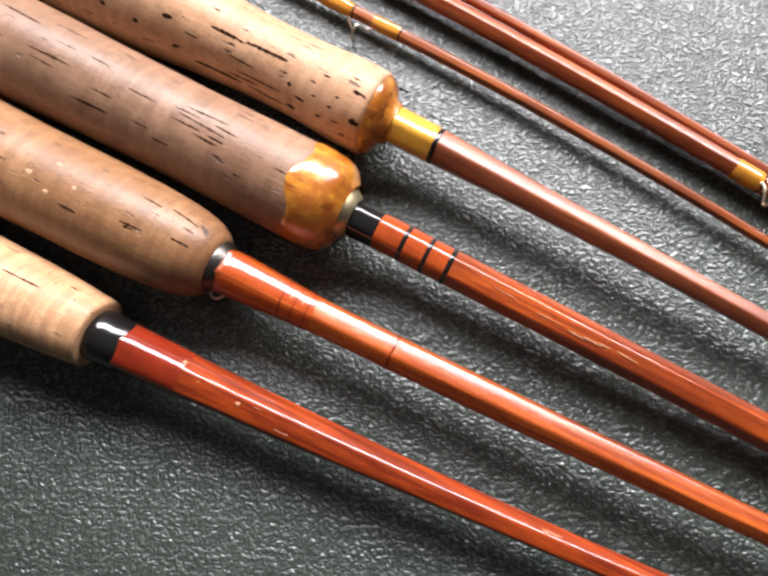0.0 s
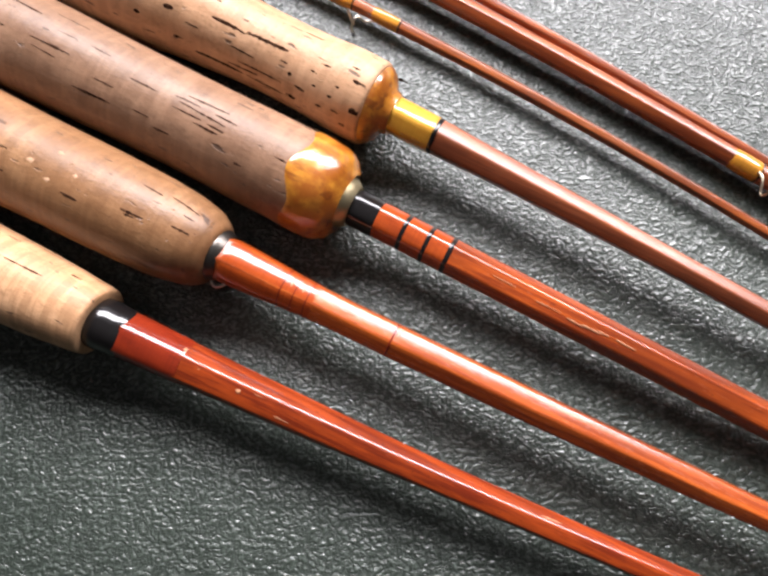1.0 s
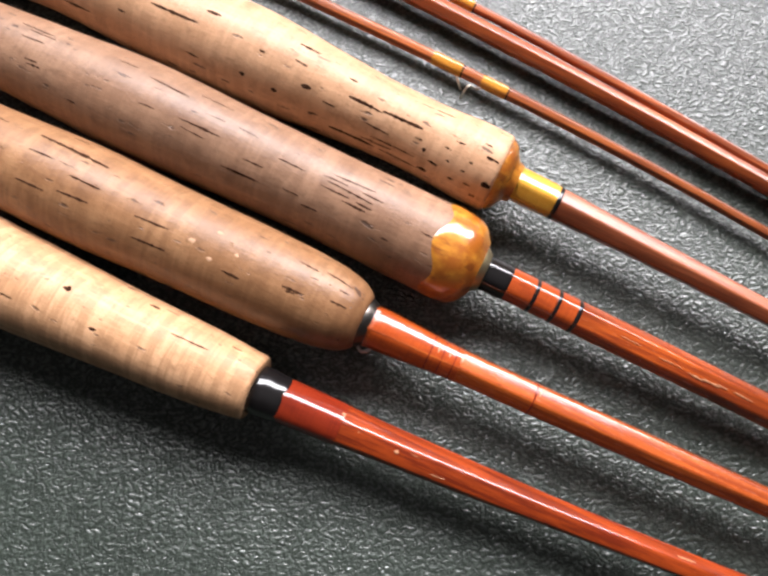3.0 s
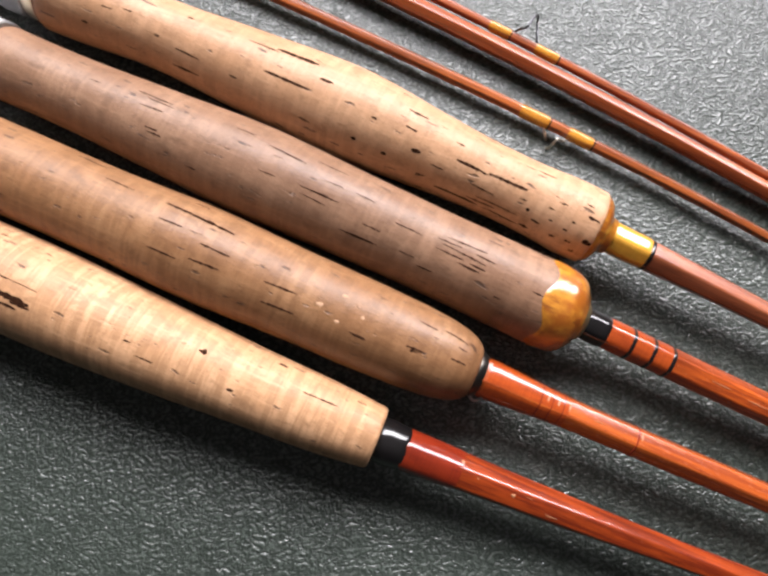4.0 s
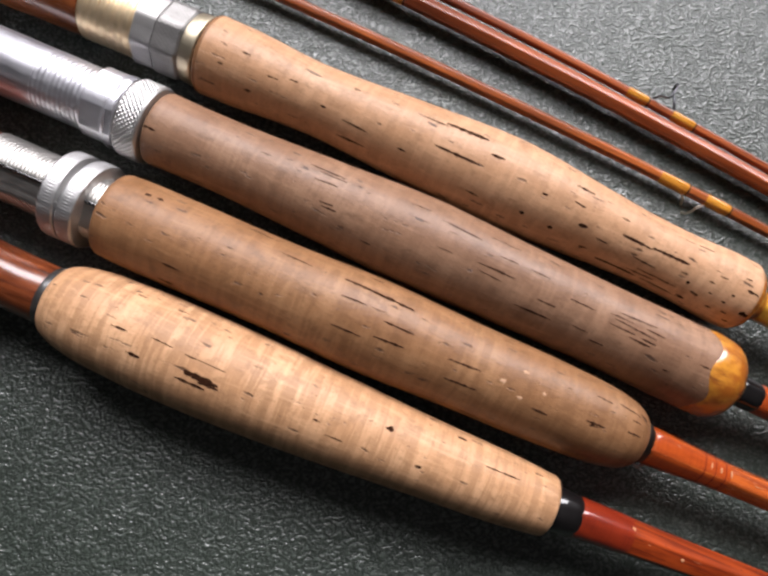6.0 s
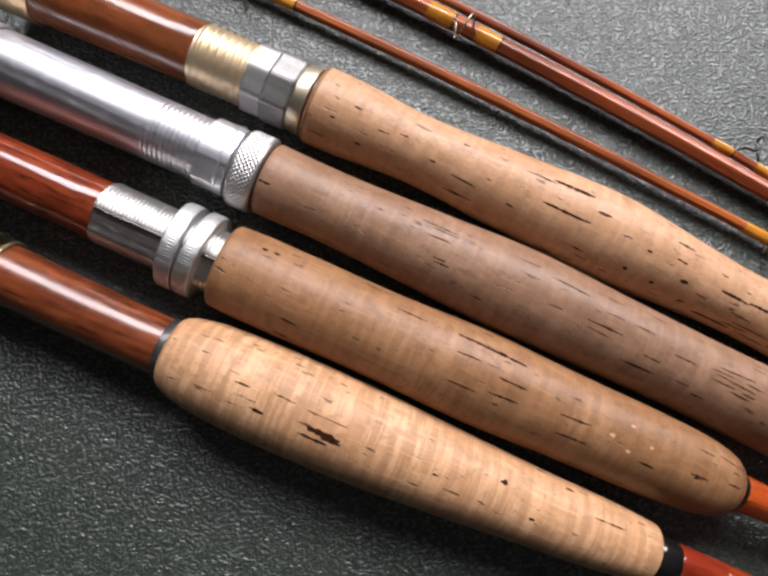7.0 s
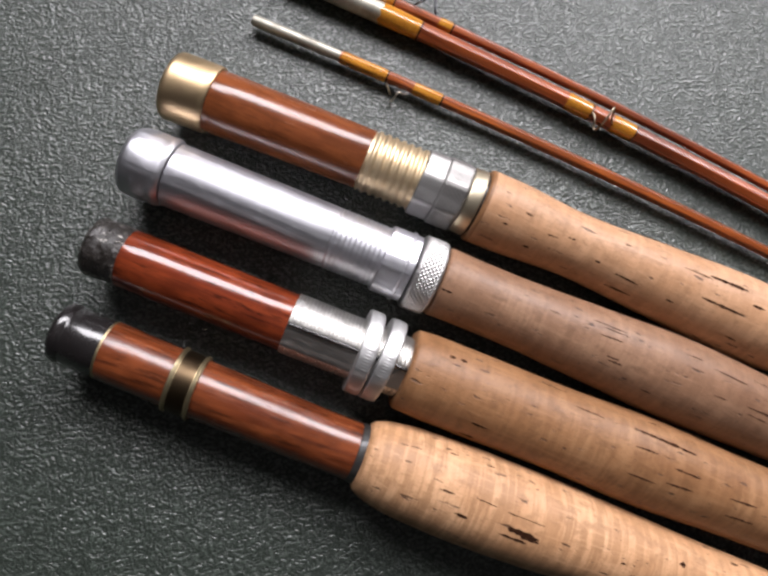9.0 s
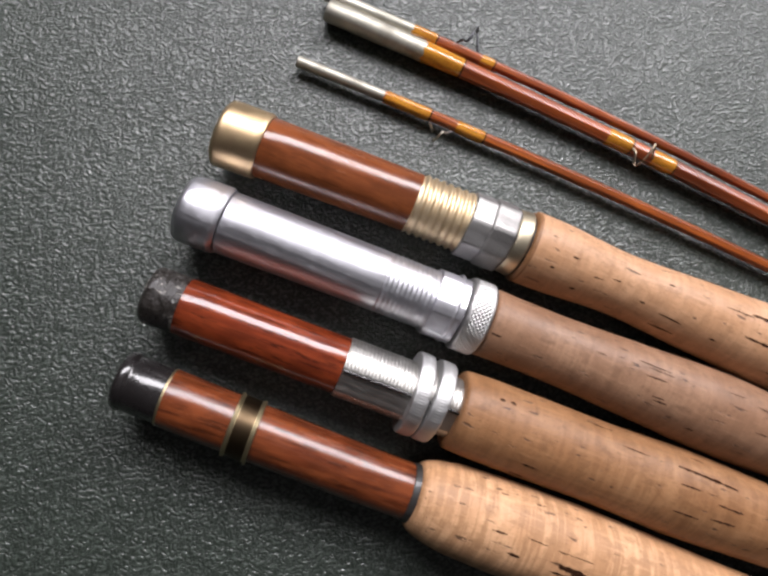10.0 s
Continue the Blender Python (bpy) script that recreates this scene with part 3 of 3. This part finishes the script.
part("butt_cap", revolve(ax, [-44.6 + 0.3 * k for k in range(39)], dented_cap, 96), ALUMINIUM, rod, "dented aluminium end cap")
part("seat_barrel", turned(ax, -32.9, 10.2, 8.35, 8.2, 0.3), ALUMINIUM, rod, "polished aluminium tube")
part("threaded_barrel", revolve(ax, [10.2 + 0.14 * k for k in range(104)], cut_thread(10.2, 24.6, 8.3, 1.3, 0.2, (), 8.0), 96), ALUMINIUM, rod, "fine aluminium screw thread")
part("lock_sleeve", revolve(ax, [24.0 + 8.4 * k / 30 for k in range(31)], faceted(24.0, 32.4, 9.5, 8.95, 6, 0.35, 0.4), 144), ALUMINIUM, rod, "aluminium sliding hood with flats")
part("hood_rib", turned(ax, 29.6, 30.6, 9.6, 9.6, 0.3), ALUMINIUM, rod)
part("lock_nut", knurled(ax, 32.9, 39.6, 10.3, 52, 0.42, 0.8, 0.8), KNURL, rod, "diamond-knurled aluminium nut")
G2 = [(39.9, 9.5), (46, 9.35), (57, 9.3), (86, 10.5), (111, 11.7), (138, 10.9), (163, 10.55), (184, 10.7), (192, 10.6), (195.5, 10.0), (197.6, 8.7), (198.8, 6.8)]
M2 = [(85, 65, 9.4, 0.3), (87, 70, 7.2, 0.2), (88, 107, 3.3, 0.5), (120, 68, 10.3, 0.3), (131, 57, 8.0, 0.2), (131, 97, 9.9, 0.3), (130, 106, 6.5, 0.2), (141, 77, 5.0, 0.2), (143, 126, 9.4, 0.4), (153, 90, 6.7, 0.3), (167, 77, 9.8, 0.3), (167, 90, 11.1, 0.3), (169, 103, 5.7, 0.4), (185, 31, 6.7, 0.3), (186, 96, 3.0, 0.3), (42, 110, 3.0, 0.4), (86, 82, 6.0, 0.25), (89, 112, 4.0, 0.35), (118, 100, 4.0, 0.2), (133, 78, 5.0, 0.2), (145, 108, 5.0, 0.25), (155, 120, 4.0, 0.25), (163, 84, 6.0, 0.25), (164, 97, 7.0, 0.3), (171, 98, 4.0, 0.3), (172, 84, 5.0, 0.25), (160, 128, 4.0, 0.3), (178, 122, 2.0, 0.3), (109, 62, 5.0, 0.2), (100, 132, 3.0, 0.25), (70, 76, 3.0, 0.2)]
cork_grip(rod, ax, G2, 13.2, CORK_GREY, "grimy grey-brown cork handle", M2)
rough_edge = random.Random(4)
lobes = [(rough_edge.uniform(0, 6.28), rough_edge.choice((2, 3, 5, 7)), rough_edge.uniform(0.4, 1.5)) for _ in range(5)]


def varnish_start(th):
    return 188.9 + sum(a * math.sin(n * th + p) for p, n, a in lobes) * 0.95


bm = bmesh.new()
rings = []
for j in range(15):
    ring = []
    for k in range(72):
        th = 2 * math.pi * k / 72
        a = varnish_start(th)
        s = a + (199.2 - a) * j / 14
        ring.append(bm.verts.new(ax.point(s, curve_at(G2, min(s, 198.8)) + (0.16 + 0.2 * noise.noise(Vector((s * 0.35, 2.5 * math.cos(th), 2.5 * math.sin(th)))) + 0.1 if j else -0.03) - (0.0 if s < 198.8 else 0.4), th)))
    rings.append(ring)
for a, b in zip(rings, rings[1:]):
    for k in range(72):
        bm.faces.new((a[k], a[(k + 1) % 72], b[(k + 1) % 72], b[k]))
bmesh.ops.recalc_face_normals(bm, faces=bm.faces)
part("varnish_end", bm, AMBER, rod, "thick amber varnish over the cork end")
part("winding_check", lathe(ax, [(198.4, 5.8), (199.3, 5.6), (200.2, 5.0), (200.9, 4.4)]), BRASS_DULL, rod, "small dull brass check")
T2 = [(198, 3.75), (207, 3.75), (224, 3.7), (245, 3.6), (266, 3.5), (290, 3.4), (450, 2.5)]
TW2 = radians(42)
part("silk_wrap", wrap(ax, T2, 200.6, 206.8, TW2, 0.3), BLACK_SILK, rod, "black silk thread winding")
part("silk_wrap", wrap(ax, T2, 206.8, 223.8, TW2, 0.12), ORANGE_SILK, rod, "clear orange silk winding")
for s in (213.0, 218.4, 223.4):
    part("silk_band", wrap(ax, T2, s - 0.55, s + 0.55, TW2, 0.26), BLACK_SILK, rod)
part("cane_shaft", six_sided(ax, T2, 197.0, 450.0, TW2), CANE_AMBER, rod, "amber varnished six-sided cane")
scratch_on(rod, ax, T2, [(252, 110, 3.5, 0.3), (255.4, 106, 4.0, 0.35), (257.7, 100, 3.0, 0.2), (262.8, 99, 4.5, 0.2), (236, 96, 5.0, 0.15), (246, 104, 6.0, 0.12)], 2)

# rod with the double lock rings
ax = Axis((1.49e-05, -0.003165, 0.01034), 11.9, (140, 0.02), (175, -0.00009))
rod = thing("fly_rod", (-190.8, 118.3), (0.8936, -0.4489), "cane fly rod with brown cork handle and double-ring mahogany reel seat", "fishing rod", RODS)
dent = lambda s, th: curve_at([(-42.8, 6.2), (-42.5, 6.8), (-42, 7.2), (-40, 7.4), (-36, 7.3), (-33.8, 7.4)], s) + 0.5 * noise.noise(Vector((s * 0.5, 2.2 * math.cos(th), 2.2 * math.sin(th)))) + 0.2 * noise.noise(Vector((s * 1.6, 5 * math.cos(th), 5 * math.sin(th))))
part("butt_cap", revolve(ax, [-42.8 + 0.3 * k for k in range(31)], dent, 96), CHIPPED, rod, "crumpled black end cap worn to bare metal")
part("seat_insert", turned(ax, -33.8, 9.2, 7.45, 7.55, 0.2), MAHOGANY, rod, "polished red mahogany barrel")
part("threaded_barrel", revolve(ax, [9.2 + 0.2 * k for k in range(162)], cut_thread(9.2, 41.4, 8.05, 0.95, 0.2, (radians(116),), 7.15), 120), STEEL, rod, "finely threaded nickel barrel with a milled flat")
part("barrel_slot", turned(Axis((0.0, 0.0, ax.at(22) - 0.5), 11.9 + 7.72), 9.6, 40.8, 0.5, 0.5, 0.1), BLACK, rod, "dark slot along the barrel")
part("lock_ring", knurled(ax, 27.7, 31.8, 11.1, 90, 0.13, 0.45, 0.2, -0.25), PALE_RING, rod, "bright knurled nickel ring")
part("lock_ring", knurled(ax, 32.9, 37.0, 11.1, 90, 0.13, 0.45, 0.2, 0.55), PALE_RING, rod, "bright knurled nickel ring set slightly askew")
G3 = [(40.6, 10.6), (46, 10.95), (58, 11.1), (84, 11.1), (109, 11.9), (135, 11.1), (158, 10.7), (168, 10.2), (175, 9.3), (179.5, 7.8), (181.6, 6.2)]
M3 = [(50, 53, 1.6, 0.6), (53, 52, 1.7, 0.6), (62, 127, 4.2, 0.4), (61, 156, 3.8, 0.7), (109, 56, 17.8, 0.6), (104, 76, 6.1, 0.3), (116, 85, 7.7, 0.4), (115, 104, 7.5, 0.4), (105, 111, 7.4, 0.3), (133, 94, 8.0, 0.4), (134, 117, 8.1, 0.4), (107, 33, 3.7, 0.4), (88, 54, 7.8, 0.3), (78, 33, 7.9, 0.3), (153, 110, 4.2, 0.4), (166, 97, 4.3, 0.5), (166, 100, 2.4, 0.4), (167, 61, 4.4, 0.3), (174, 57, 6.3, 0.3), (176, 89, 3.7, 0.4), (176, 70, 2.3, 0.3)]
cork_grip(rod, ax, G3, 12.9, CORK_BROWN, "brown handled cork grip with rounded front", M3, [(142.5, 93, 1.6, 0.9), (147.5, 104, 1.3, 0.7), (152.5, 88, 1.0, 0.6), (147, 72, 1.4, 0.5)])
part("winding_check", lathe(ax, [(180.8, 5.6), (181.4, 5.75), (182.2, 5.6), (182.9, 5.2), (183.4, 5.0)]), TARNISH, rod, "tarnished nickel check")
T3 = [(180, 4.95), (186, 4.8), (202, 3.85), (224, 3.6), (246, 3.45), (266, 3.2), (298, 2.75), (450, 2.1)]
TW3 = radians(14)
part("silk_wrap", wrap(ax, T3, 184.2, 204.6, TW3, 0.1), ORANGE_SILK, rod, "clear orange silk winding")
for s in (197.6, 200.4, 203.2, 221.8):
    part("silk_band", wrap(ax, T3, s - 0.22, s + 0.22, TW3, 0.14), RED_SILK, rod)
part("cane_shaft", six_sided(ax, T3, 180.0, 450.0, TW3), CANE_COPPER, rod, "copper varnished six-sided cane")
scratch_on(rod, ax, T3, [(190, 58, 0.8, 0.5), (199.2, 72, 0.5, 1.6), (201.8, 74, 0.5, 1.4), (204.6, 74, 0.5, 1.2), (222.6, 64, 0.4, 1.2), (212, 80, 2.5, 0.12)], 3)
keep = [ax.point(182.0 + 3.6 * k / 10, 4.6 + 1.5 * math.sin(math.pi * k / 10), radians(184)) for k in range(11)]
part("hook_keeper", tube_between(keep, 0.00035), STEEL, rod, "small bent wire hook keeper")

# rod with the rosewood seat and sliding band
ax = Axis((0.0001905, -0.04476, 1.059), 12.0, (130, 0.035))
rod = thing("fly_rod", (-201.7, 96.4), (0.9000, -0.4360), "cane fly rod with pale cork handle and rosewood reel seat", "fishing rod", RODS)
part("butt_cap", lathe(ax, [(-41.2, 5.4), (-41.0, 6.5), (-40.5, 7.15), (-39.6, 7.45), (-38.6, 7.4), (-38.2, 7.0), (-37.8, 6.9), (-37.4, 7.1), (-30.0, 7.0), (-29.2, 6.95)]), BLACK, rod, "glossy black end cap")
part("cap_ring", turned(ax, -29.4, -28.6, 7.35, 7.35, 0.25), BRASS_DULL, rod)
part("seat_insert", turned(ax, -28.8, 37.2, 7.35, 7.2, 0.2), ROSEWOOD, rod, "streaked polished rosewood barrel")
part("sliding_band", lathe(ax, [(-11.7, 7.3), (-11.7, 8.1), (-11.4, 8.3), (-11.0, 8.2), (-10.7, 7.85), (-6.1, 7.85), (-5.8, 8.2), (-5.4, 8.3), (-5.1, 8.1), (-5.1, 7.3)]), BRASS_DULL, rod, "dull brass sliding band with raised rims")
part("band_inlay", lathe(ax, [(-10.6, 7.8), (-10.5, 7.92), (-6.3, 7.92), (-6.2, 7.8)]), BRONZE, rod, "tarnished dark middle of the band")
part("seat_ring", turned(ax, 36.4, 38.4, 7.45, 7.6, 0.2), BLACK_CRACKED, rod)
G4 = [(38.0, 8.3), (41, 9.7), (46, 10.9), (57, 11.8), (82, 12.0), (108, 10.9), (134, 9.4), (156, 8.35), (166.4, 7.35)]
M4 = [(78, 110, 7.2, 0.5), (80, 101, 8.3, 1.3), (82, 105, 4.9, 0.6), (76, 84, 2.7, 0.4), (81, 84, 7.1, 0.2), (64, 106, 3.5, 0.5), (59, 86, 4.0, 0.3), (69, 82, 5.7, 0.2), (69, 38, 2.6, 0.3), (59, 40, 2.4, 0.2), (123, 69, 1.9, 0.9), (140, 35, 2.4, 0.6), (151, 64, 8.6, 0.3), (132, 101, 1.7, 0.4), (160, 38, 2.5, 0.3), (107, 94, 1.7, 0.3), (112, 106, 4.3, 0.3)]
cork_grip(rod, ax, G4, 12.8, CORK_PALE, "pale striped cork handle tapering forward", M4)
T4 = [(160, 5.2), (176, 4.85), (195, 4.25), (215, 3.8), (235, 3.25), (258, 2.85), (285, 2.6), (450, 2.0)]
TW4 = radians(46)
part("silk_wrap", lathe(ax, [(165.6, 4.9), (166.5, 5.5), (169, 5.5), (171, 5.25), (172.8, 5.2), (173.4, 4.9)]), BLACK_SILK, rod, "glossy black winding")
part("silk_wrap", wrap(ax, T4, 173.0, 186.8, TW4, 0.14), RED_SILK, rod, "clear red silk winding")
part("cane_shaft", six_sided(ax, T4, 160.0, 450.0, TW4), CANE_RED, rod, "red varnished six-sided cane")
scratch_on(rod, ax, T4, [(178.6, 62, 0.7, 0.5), (186.4, 58, 0.8, 1.2), (190.7, 84, 0.7, 0.4), (199.6, 95, 1.0, 0.5), (203.7, 84, 2.6, 0.22), (209.5, 120, 3.0, 0.16), (263.5, 60, 4.0, 0.2)], 5)

# ---- loose rod sections ----
SECTIONS = "loose cane rod sections"


def section(origin, way, bow, height, taper, ferrule, twist, cane_material, label, wraps, guides, late=None):
    axis = Axis(bow, height, late=late)
    ob = thing("rod_section", origin, way, label, "rod section", SECTIONS)
    s0, s1, r = ferrule
    part("ferrule", lathe(axis, [(s0, r * 0.55), (s0, r * 0.9), (s0 + 0.4, r), (s0 + 0.3 * (s1 - s0), r * 1.0), (s1 - 4, r * 0.97), (s1 + 1.5, r * 0.9), (s1 + 2.2, r * 0.75)], 32), FERRULE, ob, "dull grey metal ferrule")
    part("cane_shaft", six_sided(axis, taper, s1 - 2, 430.0, twist), cane_material, ob)
    for a, b in wraps:
        part("silk_wrap", wrap(axis, taper, a, b, twist, 0.2), AMBER_SILK, ob, "gold silk thread winding")
        part("silk_band", wrap(axis, taper, b, b + 0.5, twist, 0.14), DARK_SILK, ob)
    for s, ang, wire in guides:
        snake_guide(ob, axis, s, radians(ang), curve_at(taper, s), wire, 7.0, 6.0 if wire is WIRE_DARK else 4.2)
    return ob


section((-152.1, 185.3), (0.8720, -0.4896), (-0.000215, 0.05252, -1.388), 3.2, [(-12, 1.65), (20, 1.6), (120, 1.65), (180, 1.55), (250, 1.3), (430, 1.0)], (-37.0, -8.8, 1.65), 0.73, CANE_TIP,
        "thin cane rod tip with gold silk wraps", [(-10.4, 3.4), (11.8, 20.4), (163.2, 171.6), (177.4, 184.6)], [(7.6, 190, WIRE), (174.4, 190, WIRE)], (170, 0.00024))
section((-141.8, 198.2), (0.8603, -0.5098), (-0.0002776, 0.06058, -1.059), 4.2, [(-12, 2.9), (4, 2.6), (120, 2.4), (250, 2.1), (430, 2.0)], (-38.0, -6.2, 3.1), 0.21, CANE_MID,
        "thicker cane middle section with wide grey ferrule", [(-8.6, 3.7), (51.6, 59.5), (66.8, 74.2), (263.6, 270.0), (276.0, 283.0)], [(63.2, 120, WIRE_BROWN), (273, 120, WIRE_BROWN)])
section((-136.2, 204.5), (0.8536, -0.5210), (-0.0003342, 0.08267, -4.127), 3.6, [(-18, 1.7), (4, 1.55), (120, 1.35), (250, 1.2), (430, 1.0)], (-42.0, -14.0, 1.9), 0.73, CANE_MID,
        "slim cane section lying against a thicker one", [(-15.6, -8.0), (6.2, 10.3), (140.8, 147.2), (155.0, 162.0)], [(1.0, 50, WIRE_DARK), (151.4, 50, WIRE_DARK)])
